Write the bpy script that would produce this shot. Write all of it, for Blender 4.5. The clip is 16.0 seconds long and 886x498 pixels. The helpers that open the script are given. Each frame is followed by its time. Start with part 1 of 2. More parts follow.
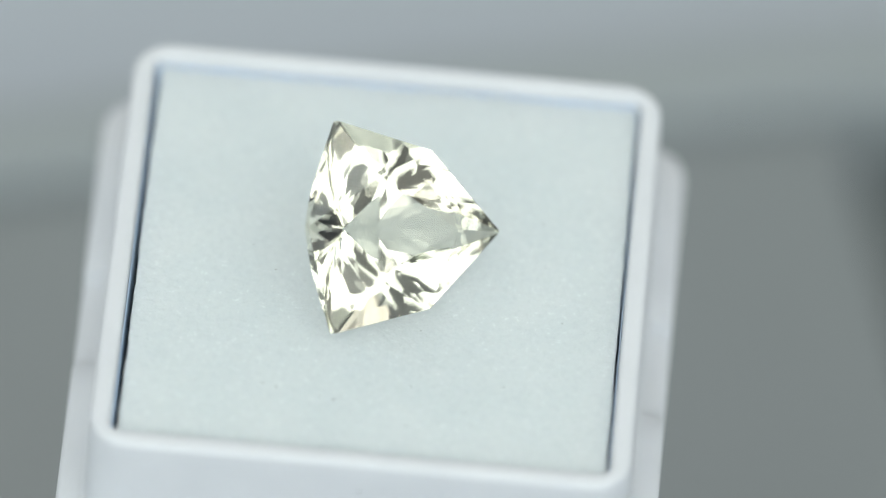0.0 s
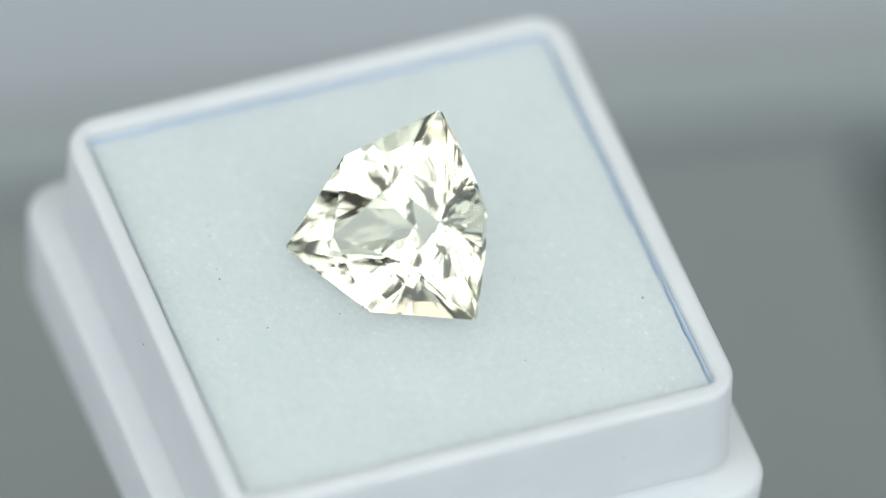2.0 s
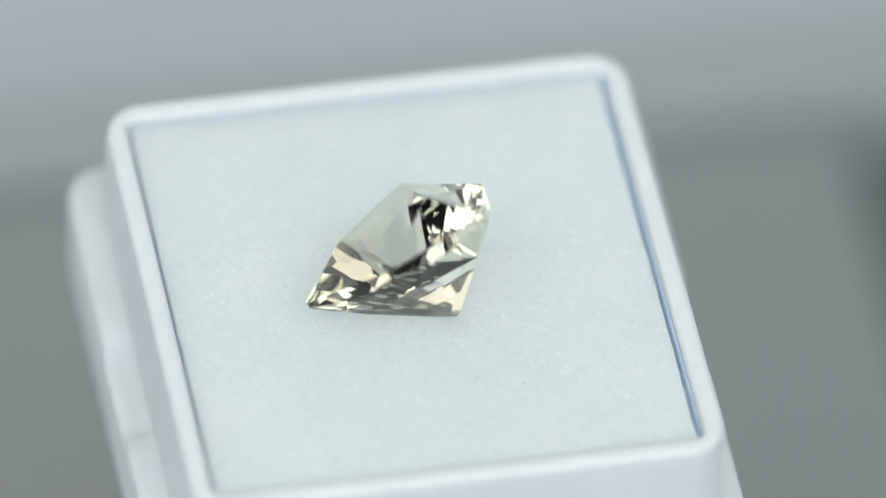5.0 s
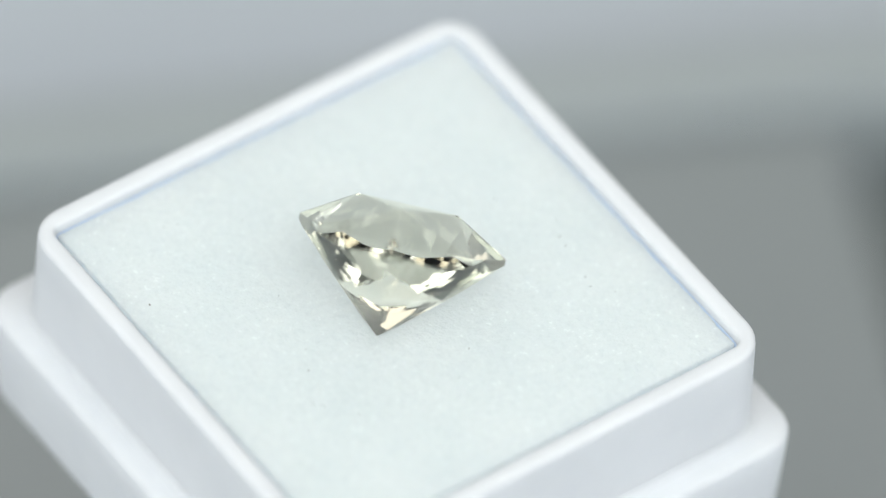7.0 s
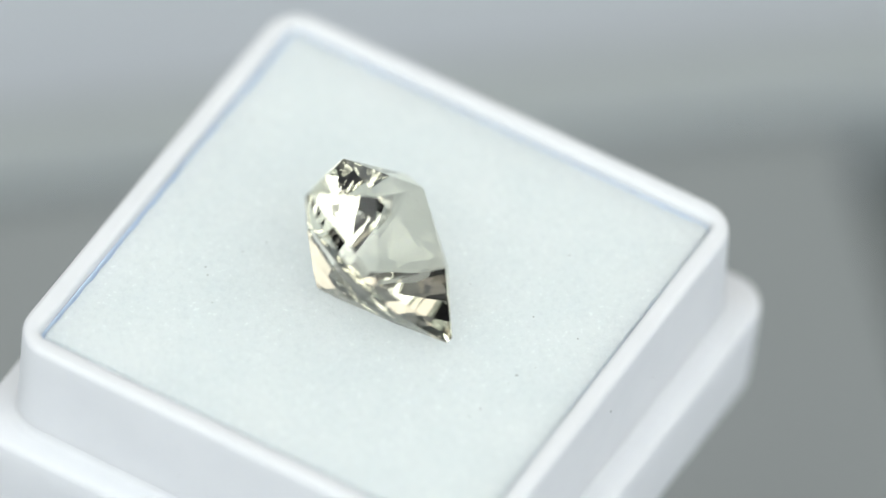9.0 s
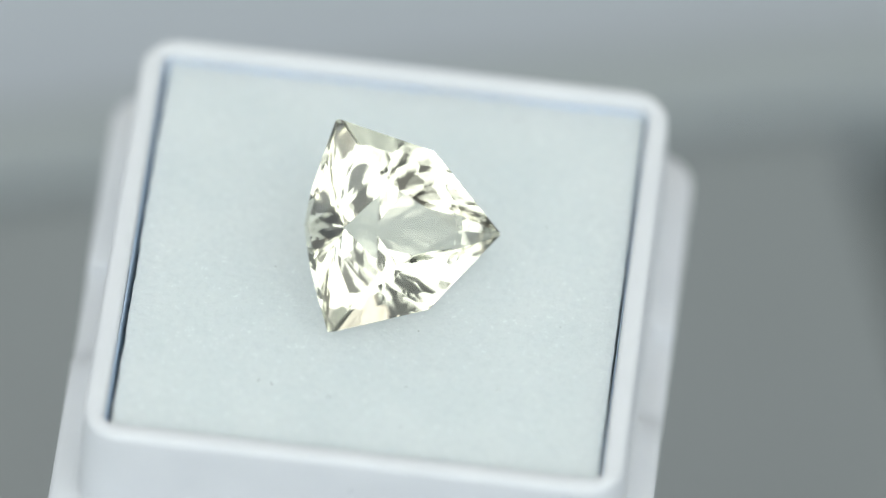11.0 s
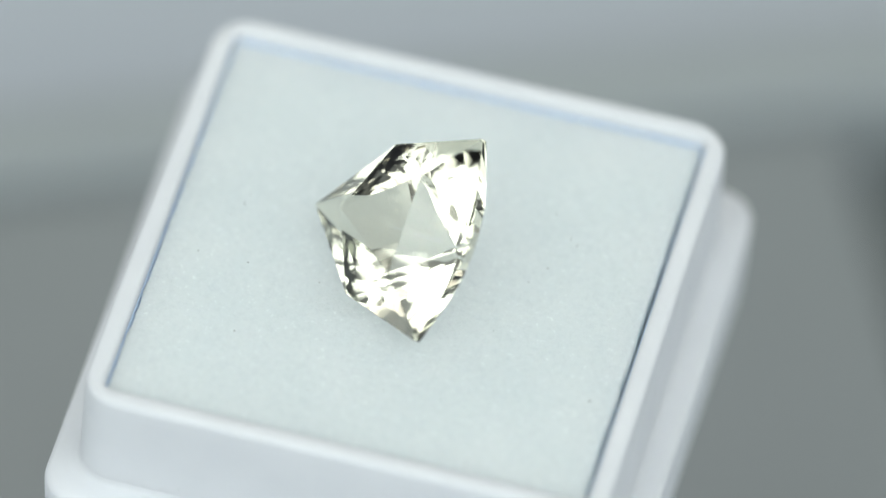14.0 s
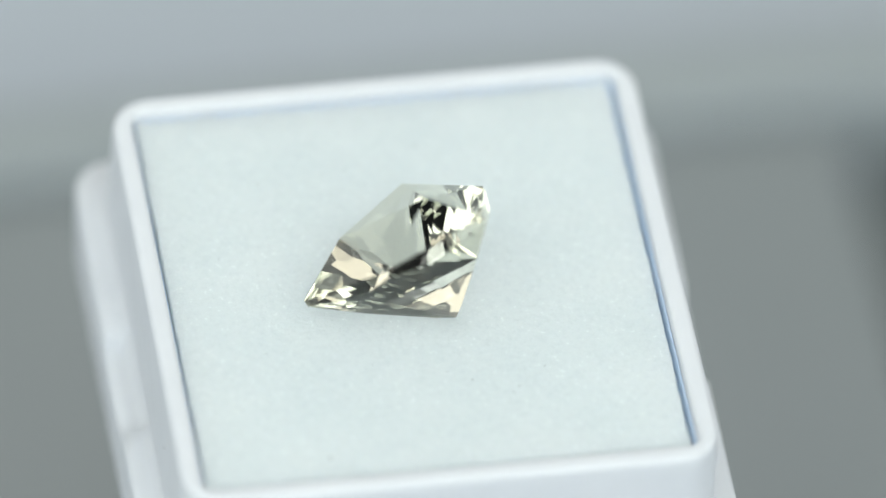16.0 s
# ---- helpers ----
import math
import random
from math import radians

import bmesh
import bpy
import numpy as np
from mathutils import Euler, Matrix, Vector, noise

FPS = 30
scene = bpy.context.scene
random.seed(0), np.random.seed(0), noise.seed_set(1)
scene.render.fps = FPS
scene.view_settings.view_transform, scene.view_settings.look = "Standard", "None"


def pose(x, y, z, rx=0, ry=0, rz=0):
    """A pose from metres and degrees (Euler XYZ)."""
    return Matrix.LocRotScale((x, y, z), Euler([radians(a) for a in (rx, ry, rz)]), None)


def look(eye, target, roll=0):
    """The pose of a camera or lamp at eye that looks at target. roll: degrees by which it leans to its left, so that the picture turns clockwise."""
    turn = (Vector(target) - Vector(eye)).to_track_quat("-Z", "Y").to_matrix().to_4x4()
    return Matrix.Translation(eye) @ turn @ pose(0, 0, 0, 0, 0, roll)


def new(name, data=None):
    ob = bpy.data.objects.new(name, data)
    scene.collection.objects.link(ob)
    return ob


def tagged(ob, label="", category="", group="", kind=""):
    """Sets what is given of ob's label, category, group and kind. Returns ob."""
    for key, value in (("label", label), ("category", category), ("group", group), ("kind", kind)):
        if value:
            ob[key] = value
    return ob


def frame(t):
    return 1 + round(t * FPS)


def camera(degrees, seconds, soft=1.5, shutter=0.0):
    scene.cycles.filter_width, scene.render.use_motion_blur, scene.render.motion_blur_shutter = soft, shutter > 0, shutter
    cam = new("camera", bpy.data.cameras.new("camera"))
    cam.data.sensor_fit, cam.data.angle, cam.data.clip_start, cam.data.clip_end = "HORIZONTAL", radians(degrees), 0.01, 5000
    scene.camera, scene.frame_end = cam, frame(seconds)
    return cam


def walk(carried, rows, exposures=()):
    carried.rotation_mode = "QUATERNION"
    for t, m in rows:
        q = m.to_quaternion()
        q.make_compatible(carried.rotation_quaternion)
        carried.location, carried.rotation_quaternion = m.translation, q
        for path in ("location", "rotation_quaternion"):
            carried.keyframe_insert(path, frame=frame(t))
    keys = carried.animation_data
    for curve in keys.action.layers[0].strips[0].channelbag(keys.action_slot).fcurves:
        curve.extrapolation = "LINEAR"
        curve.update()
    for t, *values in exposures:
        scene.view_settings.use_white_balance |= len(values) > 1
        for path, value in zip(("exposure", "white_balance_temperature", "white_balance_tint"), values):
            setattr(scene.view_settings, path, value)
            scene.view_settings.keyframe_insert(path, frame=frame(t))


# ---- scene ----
cam = camera(4.49, 16.0, soft=1.2)
cam.data.dof.use_dof = True
cam.data.dof.focus_distance = 0.742
cam.data.dof.aperture_fstop = 9.6
EYE = pose(0.0, -0.48825, 0.56138, 41.07, -2.965, 3.04)
walk(cam, [(0.0, EYE), (16.0, EYE)], exposures=[(0.0, -0.38, 6500, 10), (4.4, -0.40, 6500, 10), (6.1, -0.11, 6600, 13), (9.4, -0.12, 6650, 13), (11.0, -0.34, 6500, 11), (15.0, -0.33, 6500, 10), (16.0, -0.21, 6500, 10)])

# ---- light ----
scene.cycles.caustics_refractive = False
scene.cycles.caustics_reflective = False
world = bpy.data.worlds.new("room_light")
scene.world = world
world.use_nodes = True
bg = world.node_tree.nodes["Background"]
bg.inputs[0].default_value = (0.86, 0.94, 1.0, 1)
bg.inputs[1].default_value = 0.20


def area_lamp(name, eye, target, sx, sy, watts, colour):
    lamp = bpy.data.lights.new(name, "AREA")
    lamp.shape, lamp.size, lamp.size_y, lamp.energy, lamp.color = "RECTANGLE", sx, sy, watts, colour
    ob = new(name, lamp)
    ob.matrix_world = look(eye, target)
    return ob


COOL = (0.92, 1.0, 0.99)
for side, watts in ((-1, 3.2), (1, 2.9)):
    area_lamp("softbox_lamp", (side * 0.37, -0.648, 1.069), (0, 0, 0), 0.57, 0.95, 3.65, COOL)
    area_lamp("softbox_lamp", (side * 0.60, -0.29, 0.99), (0, 0, 0), 0.87, 0.56, watts * 1.1, COOL)
    area_lamp("softbox_lamp", (side * 0.8525, -0.6065, 0.5493), (0, 0, 0), 0.87, 0.43, watts, COOL)
# unseen warm panels, added round the back to brighten the stone's facets
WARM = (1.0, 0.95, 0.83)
area_lamp("warm_fill_panel", (-0.42, 0.89, 0.88), (0, 0, 0), 0.86, 0.46, 1.45, WARM)
area_lamp("warm_fill_panel", (0.92, 0.50, 0.58), (0, 0, 0), 0.52, 0.60, 1.05, WARM)
area_lamp("warm_fill_panel", (-1.06, 0.22, 0.42), (0, 0, 0), 0.50, 0.32, 0.5, WARM)
area_lamp("warm_fill_panel", (0.24, 0.66, 1.02), (0, 0, 0), 0.78, 0.42, 1.35, WARM)
# unseen front panel, added to fill dark facets and lift the box's walls
area_lamp("front_fill_panel", (0.0, -1.12, 0.58), (0, 0, 0), 1.10, 0.38, 3.8, (0.97, 1.0, 0.97))

MM = 0.001
TURN = 32.89          # degrees a second, clockwise from above
START = 1.3
BX, BY = -1.12, 0.48  # the middle of the foam's dust, off the turning axis, mm
TX, TY = -1.07, 0.66  # the middle of the box's shell, mm


# ---- materials ----
def material(name, colour, rough, metal=0.0):
    m = bpy.data.materials.new(name)
    m.use_nodes = True
    p = m.node_tree.nodes["Principled BSDF"]
    p.inputs["Base Color"].default_value = (*colour, 1)
    p.inputs["Roughness"].default_value = rough
    p.inputs["Metallic"].default_value = metal
    return m, m.node_tree, p


def noise_node(tree, scale, detail=4.0, rough=0.55):
    coord = tree.nodes.new("ShaderNodeTexCoord")
    n = tree.nodes.new("ShaderNodeTexNoise")
    n.inputs["Scale"].default_value = scale
    n.inputs["Detail"].default_value = detail
    n.inputs["Roughness"].default_value = rough
    tree.links.new(coord.outputs["Object"], n.inputs["Vector"])
    return n.outputs["Fac"]


def ramp(tree, fac, stops):
    r = tree.nodes.new("ShaderNodeValToRGB")
    while len(r.color_ramp.elements) < len(stops):
        r.color_ramp.elements.new(0.5)
    for e, (pos, col) in zip(r.color_ramp.elements, stops):
        e.position, e.color = pos, (*col, 1)
    tree.links.new(fac, r.inputs["Fac"])
    return r.outputs["Color"]


def bump(tree, p, fac, strength, distance, before=None):
    b = tree.nodes.new("ShaderNodeBump")
    b.inputs["Strength"].default_value = strength
    b.inputs["Distance"].default_value = distance
    tree.links.new(fac, b.inputs["Height"])
    if before:
        tree.links.new(before, b.inputs["Normal"])
    tree.links.new(b.outputs["Normal"], p.inputs["Normal"])
    return b.outputs["Normal"]


def plastic_material():
    m, tree, p = material("white_plastic", (0.8, 0.81, 0.85), 0.38)
    tree.links.new(ramp(tree, noise_node(tree, 180, 3), [(0.3, (0.71, 0.73, 0.76)), (0.7, (0.75, 0.768, 0.796))]), p.inputs["Base Color"])
    tree.links.new(ramp(tree, noise_node(tree, 420, 2), [(0.3, (0.50, 0.50, 0.50)), (0.7, (0.64, 0.64, 0.64))]), p.inputs["Roughness"])
    p.inputs["Specular IOR Level"].default_value = 0.2
    p.inputs["Subsurface Weight"].default_value = 0.35
    p.inputs["Subsurface Radius"].default_value = (0.002, 0.002, 0.0021)
    p.inputs["Subsurface Scale"].default_value = 1.0
    n1 = bump(tree, p, noise_node(tree, 220, 2), 0.12, 0.0004)
    bump(tree, p, noise_node(tree, 2600, 2), 0.05, 0.00004, n1)
    return m


def foam_material():
    m, tree, p = material("pale_foam", (0.72, 0.78, 0.78), 0.95)
    p.inputs["Specular IOR Level"].default_value = 0.25
    p.inputs["Subsurface Weight"].default_value = 0.7
    p.inputs["Subsurface Radius"].default_value = (0.005, 0.005, 0.0052)
    p.inputs["Subsurface Scale"].default_value = 1.0
    base = ramp(tree, noise_node(tree, 160, 3), [(0.3, (0.675, 0.74, 0.75)), (0.7, (0.715, 0.77, 0.775))])
    grain = ramp(tree, noise_node(tree, 2600, 3, 0.65), [(0.30, (0.945, 0.95, 0.955)), (0.50, (1, 1, 1)), (0.63, (1.01, 1.01, 1.01)), (0.70, (1.12, 1.12, 1.11))])
    mix = tree.nodes.new("ShaderNodeMix")
    mix.data_type, mix.blend_type = "RGBA", "MULTIPLY"
    mix.inputs["Factor"].default_value = 1.0
    tree.links.new(base, mix.inputs[6])
    tree.links.new(grain, mix.inputs[7])
    tree.links.new(mix.outputs[2], p.inputs["Base Color"])
    n1 = bump(tree, p, noise_node(tree, 900, 3), 0.4, 0.00014)
    bump(tree, p, noise_node(tree, 3000, 3, 0.7), 0.85, 0.00011, n1)
    return m


def grey_material(name, low, high, rough, scale):
    m, tree, p = material(name, high, rough)
    tree.links.new(ramp(tree, noise_node(tree, scale, 4), [(0.3, low), (0.7, high)]), p.inputs["Base Color"])
    bump(tree, p, noise_node(tree, scale * 30, 3), 0.1, 0.0002)
    return m


def crystal_material():
    m = bpy.data.materials.new("pale_crystal")
    m.use_nodes = True
    tree = m.node_tree
    tree.nodes.remove(tree.nodes["Principled BSDF"])
    g = tree.nodes.new("ShaderNodeBsdfGlass")
    g.inputs["Color"].default_value = (0.991, 0.986, 0.933, 1)
    g.inputs["Roughness"].default_value = 0.0
    g.inputs["IOR"].default_value = 1.65
    tree.links.new(g.outputs[0], tree.nodes["Material Output"].inputs["Surface"])
    return m


PLASTIC = plastic_material()
FOAM = foam_material()
CRYSTAL = crystal_material()
PLATE = grey_material("dark_grey_plate", (0.254, 0.278, 0.283), (0.275, 0.299, 0.304), 0.45, 20)
LEDGE = grey_material("mid_grey_ledge", (0.325, 0.358, 0.366), (0.352, 0.386, 0.395), 0.5, 20)
TABLE = grey_material("blue_grey_table", (0.445, 0.487, 0.535), (0.485, 0.527, 0.575), 0.4, 12)
GAP = grey_material("dark_gap_shade", (0.15, 0.17, 0.17), (0.17, 0.19, 0.19), 0.6, 20)
WALL_TINT = grey_material("blue_wall_tint", (0.56, 0.68, 0.86), (0.64, 0.75, 0.90), 0.6, 700)
SPECK = grey_material("dark_dust", (0.10, 0.10, 0.10), (0.20, 0.195, 0.18), 0.9, 3000)


def part(name, bm, mat, parent=None, label="", smooth=True, angle=None):
    me = bpy.data.meshes.new(name)
    bm.normal_update()
    bm.to_mesh(me)
    bm.free()
    for mm in (mat if isinstance(mat, (list, tuple)) else [mat]):
        me.materials.append(mm)
    for f in me.polygons:
        f.use_smooth = smooth
    ob = new(name, me)
    if parent:
        ob.parent = parent
    if label:
        tagged(ob, label)
    return ob


SIDE = (-0.78, -0.62, -0.46, -0.34)
NOTCH = (-4.35, -4.06, -3.95, -3.65, -2.0, 0.0, 2.0, 3.65, 3.95, 4.06, 4.35)


def loop(half, radius, z, cut=0.0):
    """Points of a square with rounded corners, anticlockwise, mm. cut: how deep the thumb notches of the two x sides go."""
    pts = []
    for k in range(4):
        run = [f * half for f in SIDE] + list(NOTCH) + [-f * half for f in reversed(SIDE)]
        side = [(half, y) for y in run]
        side += [(half - radius + radius * math.cos(a), half - radius + radius * math.sin(a)) for a in [i * math.pi / 14 for i in range(8)]]
        for x, y in side:
            w = min(1.0, max(0.0, (4.25 - abs(y)) / 0.5))
            deep = cut * w * w * (3 - 2 * w) if k in (0, 2) and x == half else 0.0
            for _ in range(k):
                x, y = -y, x
            pts.append(((TX + x) * MM, (TY + y) * MM, (z - deep) * MM))
    return pts


def loft(loops, close_top=False, close_bottom=False):
    bm = bmesh.new()
    rings = [[bm.verts.new(p) for p in lp] for lp in loops]
    n = len(rings[0])
    for a, b in zip(rings, rings[1:]):
        for i in range(n):
            bm.faces.new((a[i], a[(i + 1) % n], b[(i + 1) % n], b[i]))
    if close_top:
        bm.faces.new(rings[-1])
    if close_bottom:
        bm.faces.new(list(reversed(rings[0])))
    return bm


# ---- the surroundings ----
def slab(name, mat, cx, cy, sx, sy, z0, z1, turn, edge, label, category, kind=""):
    """A plate with rounded edges; mm, turned about the upright by turn degrees."""
    bm = bmesh.new()
    bmesh.ops.create_cube(bm, size=1.0)
    for v in bm.verts:
        v.co = Vector((v.co.x * sx * MM, v.co.y * sy * MM, (z0 + z1) / 2 * MM + v.co.z * (z1 - z0) * MM))
    bmesh.ops.bevel(bm, geom=bm.edges[:], offset=edge * MM, segments=4, profile=0.5, affect="EDGES")
    ob = part(name, bm, mat)
    ob.matrix_world = pose(cx * MM, cy * MM, 0, 0, 0, turn)
    return tagged(ob, label, category, kind=kind)


bm = bmesh.new()
bmesh.ops.create_grid(bm, x_segments=8, y_segments=8, size=1.6)
table = part("ground", bm, TABLE)
table.location = (0, 0, -0.0750)
tagged(table, "smooth blue-grey table top under the stand", "table top", kind="structure")

# far edge runs from (-29, 57) to (35, 72), its right end squared off
T = 13.0
ca, sa = math.cos(radians(T)), math.sin(radians(T))


def along(u, w):
    """From the plate's far right corner: u to the left along the far edge, w towards the viewer."""
    return 32.4 - u * ca + w * sa, 71.0 - u * sa - w * ca


px, py = along(75, 60)
slab("stand_plate", PLATE, px, py, 150, 120, -74.8, -60, T, 1.5, "dark grey plate of the stand", "plate")
px, py = along(55, -4.0)
slab("back_ledge", LEDGE, px, py, 190, 7.4, -74.8, -58, T, 1.5, "mid grey ledge along the plate's far edge", "ledge")
# slab with the shade of the drop beside the plate put into its colour
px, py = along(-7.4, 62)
slab("gap_shade_strip", GAP, px, py, 14, 122, -74.8, -66, T, 1.0, "dark grey strip standing in for the shaded gap beside the plate", "channel")


def pedestal():
    bm = bmesh.new()
    prof = [(15.0, -60.0), (15.0, -57.0), (14.2, -56.2), (9.0, -55.5), (8.0, -54.0), (8.0, -22.0), (10.0, -19.0), (14.6, -18.2), (15.2, -17.6), (15.2, -16.2), (14.9, -15.9)]
    rings = []
    for r, z in prof:
        rings.append([bm.verts.new((r * MM * math.cos(i * math.tau / 64), r * MM * math.sin(i * math.tau / 64), z * MM)) for i in range(64)])
    for a, b in zip(rings, rings[1:]):
        for i in range(64):
            bm.faces.new((a[i], a[(i + 1) % 64], b[(i + 1) % 64], b[i]))
    bm.faces.new(rings[-1])
    bm.faces.new(list(reversed(rings[0])))
    ob = part("turntable", bm, PLATE)
    return tagged(ob, "dark grey turntable column under the white box", "turntable")


pedestal()


# ---- the box ----
def gem_box():
    box = tagged(new("gem_box"), "white plastic square gem box standing open on a turntable", "gem box")
    tray = [loop(17.86, 2.7, -8.2), loop(17.84, 2.7, -7.0), loop(17.70, 2.6, -0.2)]
    for i in range(1, 7):  # the outer shoulder, then a broad flat top and a tighter inner edge
        a = i * math.pi / 12
        tray.append(loop(17.26 + 0.44 * math.cos(a), 2.25 + 0.35 * math.cos(a), -0.06 + 0.44 * math.sin(a)))
    tray += [loop(16.90, 1.6, 0.37), loop(16.62, 1.1, 0.34), loop(16.46, 0.9, 0.27), loop(16.38, 0.75, 0.14), loop(16.34, 0.7, -0.05), loop(16.28, 0.7, -1.2), loop(16.22, 0.7, -6.5), loop(15.0, 0.6, -6.8)]
    part("inner_tray", loft(tray, close_top=True), PLASTIC, box, "white plastic tray with a rounded rim")
    base = [loop(18.2, 1.8, -15.9), loop(19.1, 2.3, -15.7), loop(19.4, 2.6, -15.3), loop(19.46, 2.6, -14.6), loop(19.66, 2.6, -9.9), loop(19.70, 2.6, -8.35, 1.35),
            loop(19.60, 2.5, -8.0, 1.35), loop(19.3, 2.4, -7.78, 1.35), loop(18.5, 2.9, -7.70, 1.35), loop(18.10, 2.9, -7.66), loop(17.90, 2.75, -7.45), loop(17.82, 2.7, -7.0)]
    part("base_lid", loft(base, close_bottom=True), PLASTIC, box, "wider white plastic base with thumb notches")
    bm = bmesh.new()
    for x, y, z, r in ((-9.4, 18.44, -5.9, 0.06), (-7.7, 18.44, -3.6, 0.05), (16.72, -9.8, -6.5, 0.06), (16.70, 10.1, -3.5, 0.05), (-6.4, -17.16, -7.0, 0.05), (-0.9, -17.10, -2.2, 0.06), (-18.2, -16.5, -7.60, 0.06), (5.0, -17.12, -4.6, 0.04), (-18.85, 5.0, -5.0, 0.04)):
        bmesh.ops.create_icosphere(bm, subdivisions=1, radius=r * MM, matrix=Matrix.Translation((x * MM, y * MM, z * MM)))
    tagged(part("dust", bm, SPECK, box, "dark dust specks"), kind="stuff")
    return box


def foam_pad(stone):
    # planes of the stone's underside, in the box's space: the foam gives way under it
    lower = []
    pavilion = next(c for c in stone.children if c.name.startswith("pavilion"))
    for f in pavilion.data.polygons:
        nrm = (GEM_PLACE.to_3x3() @ f.normal).normalized()
        if nrm.z < -0.02:
            lower.append((nrm.x, nrm.y, nrm.z, nrm.dot(GEM_PLACE @ f.center)))
    n, half = 250, 16.05
    bm = bmesh.new()
    grid = []
    for j in range(n + 1):
        row = []
        for i in range(n + 1):
            x, y = (2 * i / n - 1) * half, (2 * j / n - 1) * half
            edge = half - max(abs(x), abs(y))
            z = -0.20 + 0.08 * noise.noise((x * 0.13, y * 0.13, 3.1)) + 0.022 * noise.noise((x * 1.7, y * 1.7, 8.0)) + 0.012 * noise.noise((x * 4.1, y * 4.1, 1.0))
            z -= 0.10 * math.exp(-edge / 0.35)
            for dx, dy, deep in ((-2.35, 3.30, 0.22), (3.40, -3.0, 0.12)):
                z -= deep * math.exp(-((x - dx) ** 2 + (y - dy) ** 2) / 1.0)
            u, w = (TX + 0.11 + x) * MM, (TY - 0.07 + y) * MM
            if abs(x) < 11 and abs(y) < 11:
                under = max((d - a * u - b * w) / c for a, b, c, d in lower)
                z = min(z, under / MM - 0.03)
            wob = 0.10 * noise.noise((x * 0.9, y * 0.9, 5.5)) if edge < 1e-6 else 0.0
            s = 1 + (wob - 0.05) / half
            row.append(bm.verts.new(((TX + 0.11 + x * s * 0.996) * MM, (TY - 0.07 + y * s) * MM, z * MM)))
        grid.append(row)
    for j in range(n):
        for i in range(n):
            bm.faces.new((grid[j][i], grid[j][i + 1], grid[j + 1][i + 1], grid[j + 1][i]))
    rim = grid[0][:-1] + [r[-1] for r in grid[:-1]] + list(reversed(grid[-1][1:])) + [r[0] for r in reversed(grid[1:])]
    low = [bm.verts.new((v.co.x, v.co.y, -6.45 * MM)) for v in rim]
    for i in range(len(rim)):
        k = (i + 1) % len(rim)
        f = bm.faces.new((rim[i], low[i], low[k], rim[k]))
        f.material_index = 1
    pad = part("foam_pad", bm, [FOAM, FOAM])
    tagged(pad, "pale grey-green foam pad filling the white box", "foam pad")
    # added strip: its blue paints the bluish light on the tray's inner wall
    tint_strip = [loop(16.19, 0.6, -6.4), loop(16.21, 0.62, -0.42), loop(16.27, 0.66, -0.38), loop(16.275, 0.66, -0.9)]
    part("tint_strip", loft(tint_strip), WALL_TINT, pad, "pale blue strip added round the foam for the bluish light on the tray's wall")
    bm = bmesh.new()
    spots = [(-2.0, -11.6, 0.09), (-5.8, -11.0, 0.07), (2.95, -10.0, 0.07), (2.9, -13.4, 0.06), (7.8, 14.5, 0.10), (8.9, -9.3, 0.06), (-2.9, -11.5, 0.05), (-5.5, 9.9, 0.07),
             (-6.7, -0.9, 0.06), (-5.0, 10.4, 0.06), (-0.95, 8.1, 0.05), (-6.7, -10.8, 0.06), (-2.5, 9.0, 0.06), (3.2, -5.05, 0.05), (-7.4, 8.4, 0.05), (10.6, 5.2, 0.05), (12.4, -3.3, 0.04)]
    rnd = random.Random(4)
    spots += [(rnd.uniform(-15, 15), rnd.uniform(-15, 15), rnd.uniform(0.02, 0.04)) for _ in range(12)]
    for x, y, r in spots:
        z = -0.20 + 0.08 * noise.noise((x * 0.13, y * 0.13, 3.1))
        m = Matrix.Translation(((BX + x) * MM, (BY + y) * MM, (z + 0.02) * MM)) @ Matrix.Rotation(rnd.uniform(0, 6), 4, "Z") @ Matrix.Diagonal((r * MM * 1.0, r * MM * 0.65, r * MM * 0.5, 1))
        bmesh.ops.create_icosphere(bm, subdivisions=1, radius=1.0, matrix=m)
    tagged(part("dust", bm, SPECK, pad, "dark dust specks"), kind="stuff")
    return pad


# ---- the stone ----
TIP, BLUNT, GIRDLE, DEPTH, TOP, TABLE_R = 8.08, 6.01, 0.22, 6.25, 2.49, 3.88
# tiers of the pavilion: share of the way out from the culet, and angles off the tip of its facets
TIERS = ((0.97, (5, 14, 23, 32, 41, 50, 57)), (0.82, (0, 10, 20, 30, 40, 50, 60)), (0.66, (6, 17, 28, 39, 50)), (0.50, (0, 12, 25, 38, 50, 60)), (0.34, (8, 26, 44)), (0.14, (34,)))


SWAY = 0.038  # how far neighbouring facets lean away from one another


def outline(e):
    """How far the girdle lies from the axis, e degrees off a tip."""
    return TIP * BLUNT * math.sin(radians(60)) / (TIP * math.sin(radians(e)) + BLUNT * math.sin(radians(60 - e)))


def pavilion_point(az, f):
    e = abs((az + 60) % 120 - 60)
    r = f * (outline(e) + 0.46 * math.sin(math.pi * e / 60))
    return Vector((r * math.cos(radians(az)), r * math.sin(radians(az)), -GIRDLE - (DEPTH - GIRDLE) * (1 - f) - 0.66 * (f * (1 - f)) ** 0.8))


def pavilion_normal(az, f):
    u = pavilion_point(az + 2, f) - pavilion_point(az - 2, f)
    v = pavilion_point(az, f + 0.03) - pavilion_point(az, f - 0.03)
    return u.cross(v).normalized()


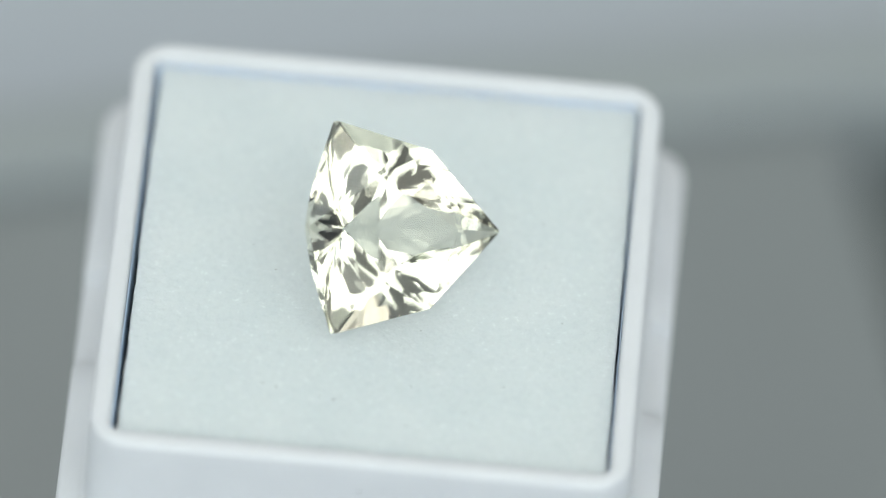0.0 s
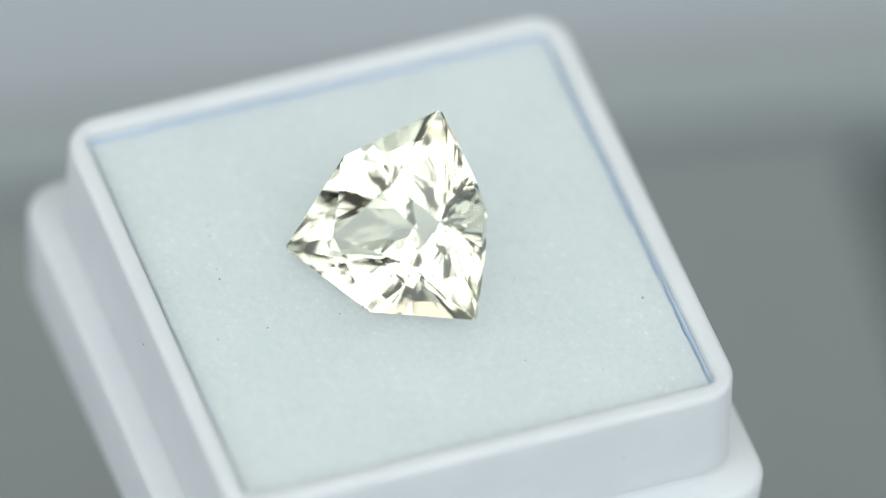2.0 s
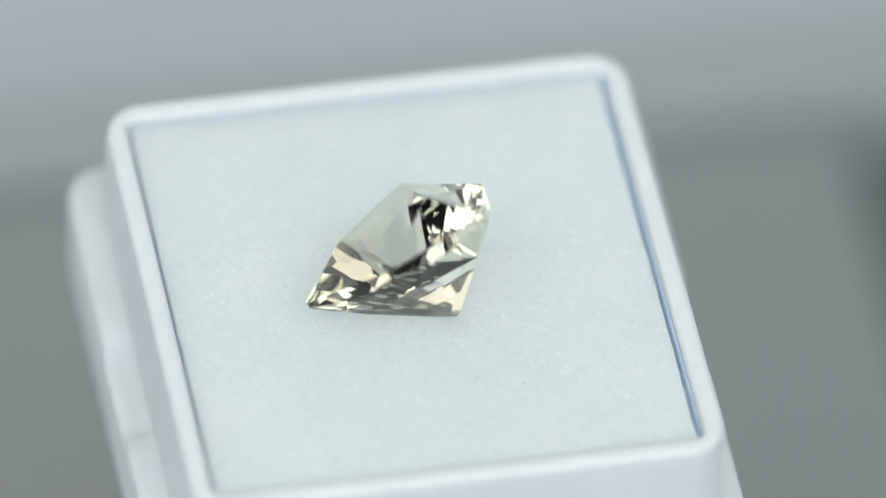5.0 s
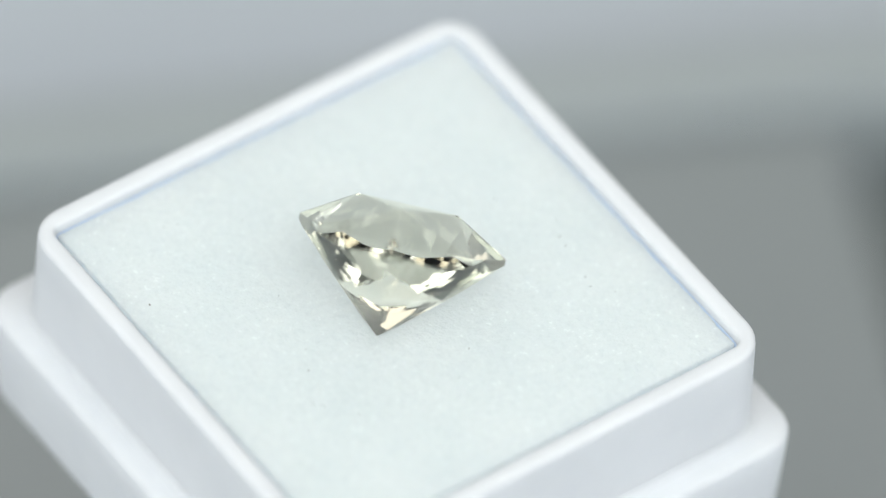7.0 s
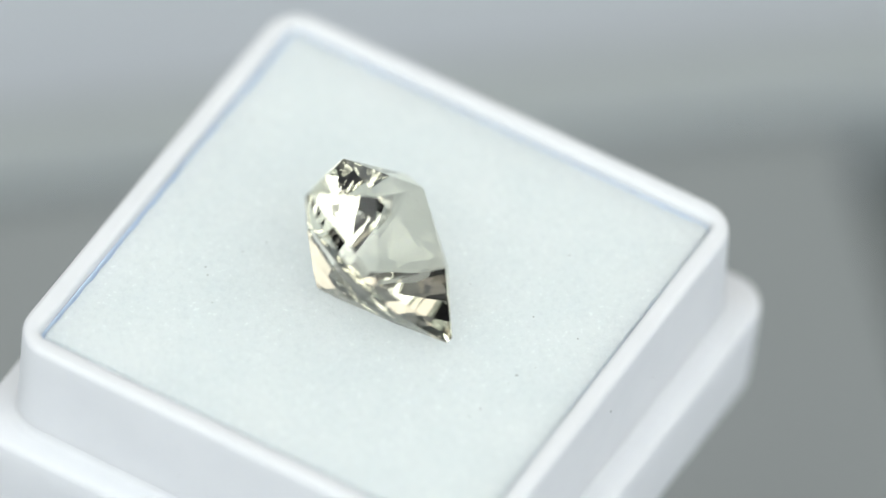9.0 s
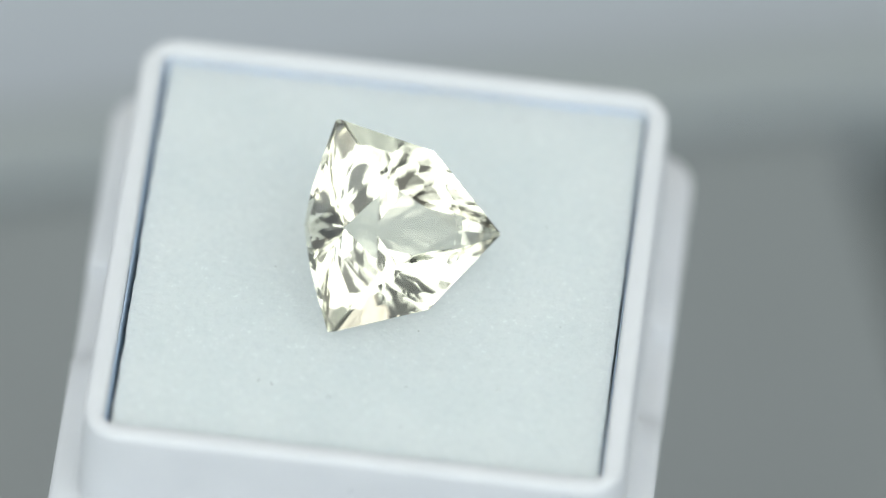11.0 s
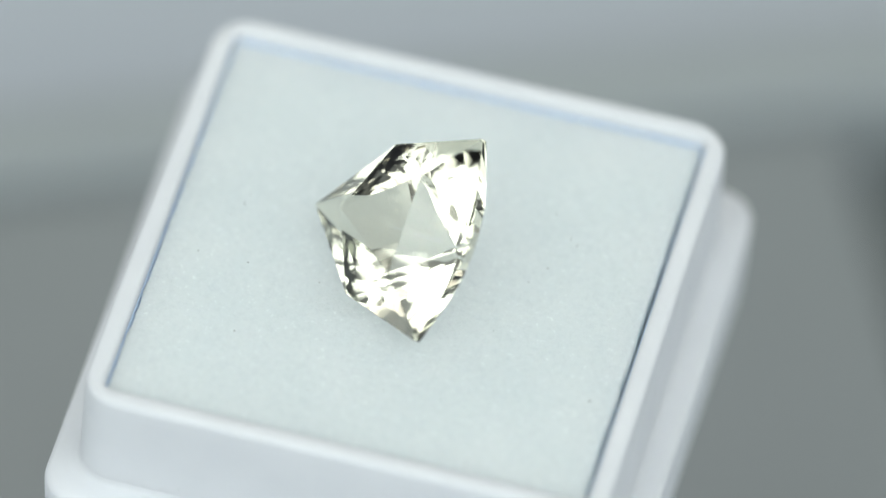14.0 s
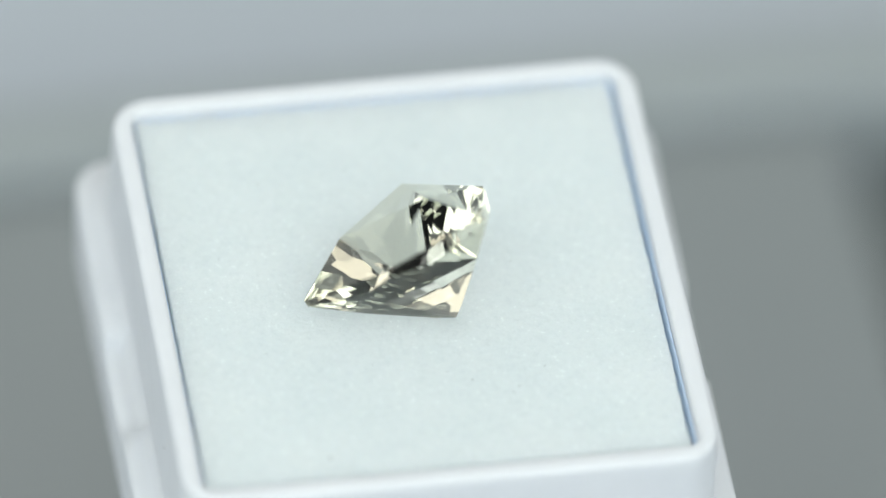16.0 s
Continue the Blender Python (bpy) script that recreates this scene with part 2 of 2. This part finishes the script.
def ground_faces(planes):
    """The faces of the solid that the planes (normal, distance) leave, each clipped by all the others."""
    faces = []
    for i, (n, d) in enumerate(planes):
        u = n.orthogonal().normalized()
        w = n.cross(u)
        poly = [n * d + u * (40 * a) + w * (40 * b) for a, b in ((-1, -1), (1, -1), (1, 1), (-1, 1))]
        for j, (m, e) in enumerate(planes):
            if j == i or not poly:
                continue
            side = [m.dot(p) - e for p in poly]
            if max(side) <= 1e-9:
                continue
            kept = []
            for k, p in enumerate(poly):
                q, sp, sq = poly[(k + 1) % len(poly)], side[k], side[(k + 1) % len(poly)]
                if sp <= 0:
                    kept.append(p)
                if (sp < 0 < sq) or (sq < 0 < sp):
                    kept.append(p + (q - p) * (sp / (sp - sq)))
            poly = kept
        if len(poly) > 2:
            faces.append(poly)
    return faces


def gemstone():
    """A three-pointed star cut: three tips, three blunt corners, a triangular table and a tiered pavilion; mm, one tip along x."""
    pol = lambda r, az, z: Vector((r * math.cos(radians(az)), r * math.sin(radians(az)), z))
    planes = [(Vector((0, 0, 1)), TOP)]

    def facet_through(a, b, c):
        n = (b - a).cross(c - a).normalized()
        n = n if n.dot(a) > 0 else -n
        planes.append((n, n.dot(a)))

    for k in range(3):
        tip, peak, after = pol(TIP, 120 * k, GIRDLE), pol(TABLE_R, 120 * k, TOP), pol(TABLE_R, 120 * k + 120, TOP)
        for s in (-60, 60):
            blunt = pol(BLUNT, 120 * k + s, GIRDLE)
            facet_through(tip, blunt, peak)
            facet_through(tip, blunt, pol(TIP, 120 * k, -GIRDLE))
        facet_through(pol(BLUNT, 120 * k + 60, GIRDLE), peak, after)
        planes.append((pol(1, 120 * k, 0), TIP - 0.10))  # tips a little blunted
        for f, angles in TIERS:
            for az in sorted({s * e for e in angles for s in (-1, 1) if not (s < 0 and e == 60)}):
                n = pavilion_normal(120 * k + az, f)
                lean = SWAY * (1 if angles.index(abs(az)) % 2 else -1)
                side = Vector((-n.y, n.x, 0)).normalized() * (lean if az > 0 else -lean if abs(az) not in (0, 60) else 0)
                n = (n + side + Vector((0, 0, 0.3 * lean))).normalized()
                planes.append((n, n.dot(pavilion_point(120 * k + az, f))))
    bm = bmesh.new()
    for poly in ground_faces(planes):
        bm.faces.new([bm.verts.new(p * MM) for p in poly])
    bmesh.ops.remove_doubles(bm, verts=bm.verts[:], dist=2e-6)
    bmesh.ops.recalc_face_normals(bm, faces=bm.faces[:])
    bm.normal_update()
    kinds = {"table_facet": lambda z: z > 0.99, "crown": lambda z: 0.08 < z <= 0.99, "girdle": lambda z: abs(z) <= 0.08, "pavilion": lambda z: z < -0.08}
    labels = {"table_facet": "flat clear table facet on top", "crown": "sloping clear crown facets", "girdle": "thin polished girdle", "pavilion": "tiers of small clear facets below"}
    ob = tagged(new("gemstone"), "clear pale yellow-green star-cut gemstone lying tilted on the foam", "gemstone")
    for name, want in kinds.items():
        piece = bm.copy()
        bmesh.ops.delete(piece, geom=[f for f in piece.faces if not want(f.normal.z)], context="FACES")
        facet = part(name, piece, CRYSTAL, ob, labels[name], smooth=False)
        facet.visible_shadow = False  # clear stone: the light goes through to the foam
    bm.free()
    return ob

GEM_PLACE = Matrix(((-0.50817, -0.73163, 0.45440, -0.000622), (0.48844, -0.67937, -0.54762, 0.000416), (0.70936, -0.05634, 0.70259, 0.003950), (0, 0, 0, 1)))

box = gem_box()
stone = gemstone()
pad = foam_pad(stone)


def motions():
    steps = [i * 0.5 for i in range(33)]
    turn = lambda t: pose(0, 0, 0, 0, 0, -(START + TURN * t))
    walk(box, [(t, turn(t)) for t in steps])
    walk(pad, [(t, turn(t)) for t in steps])
    walk(stone, [(t, turn(t) @ GEM_PLACE) for t in steps])


motions()
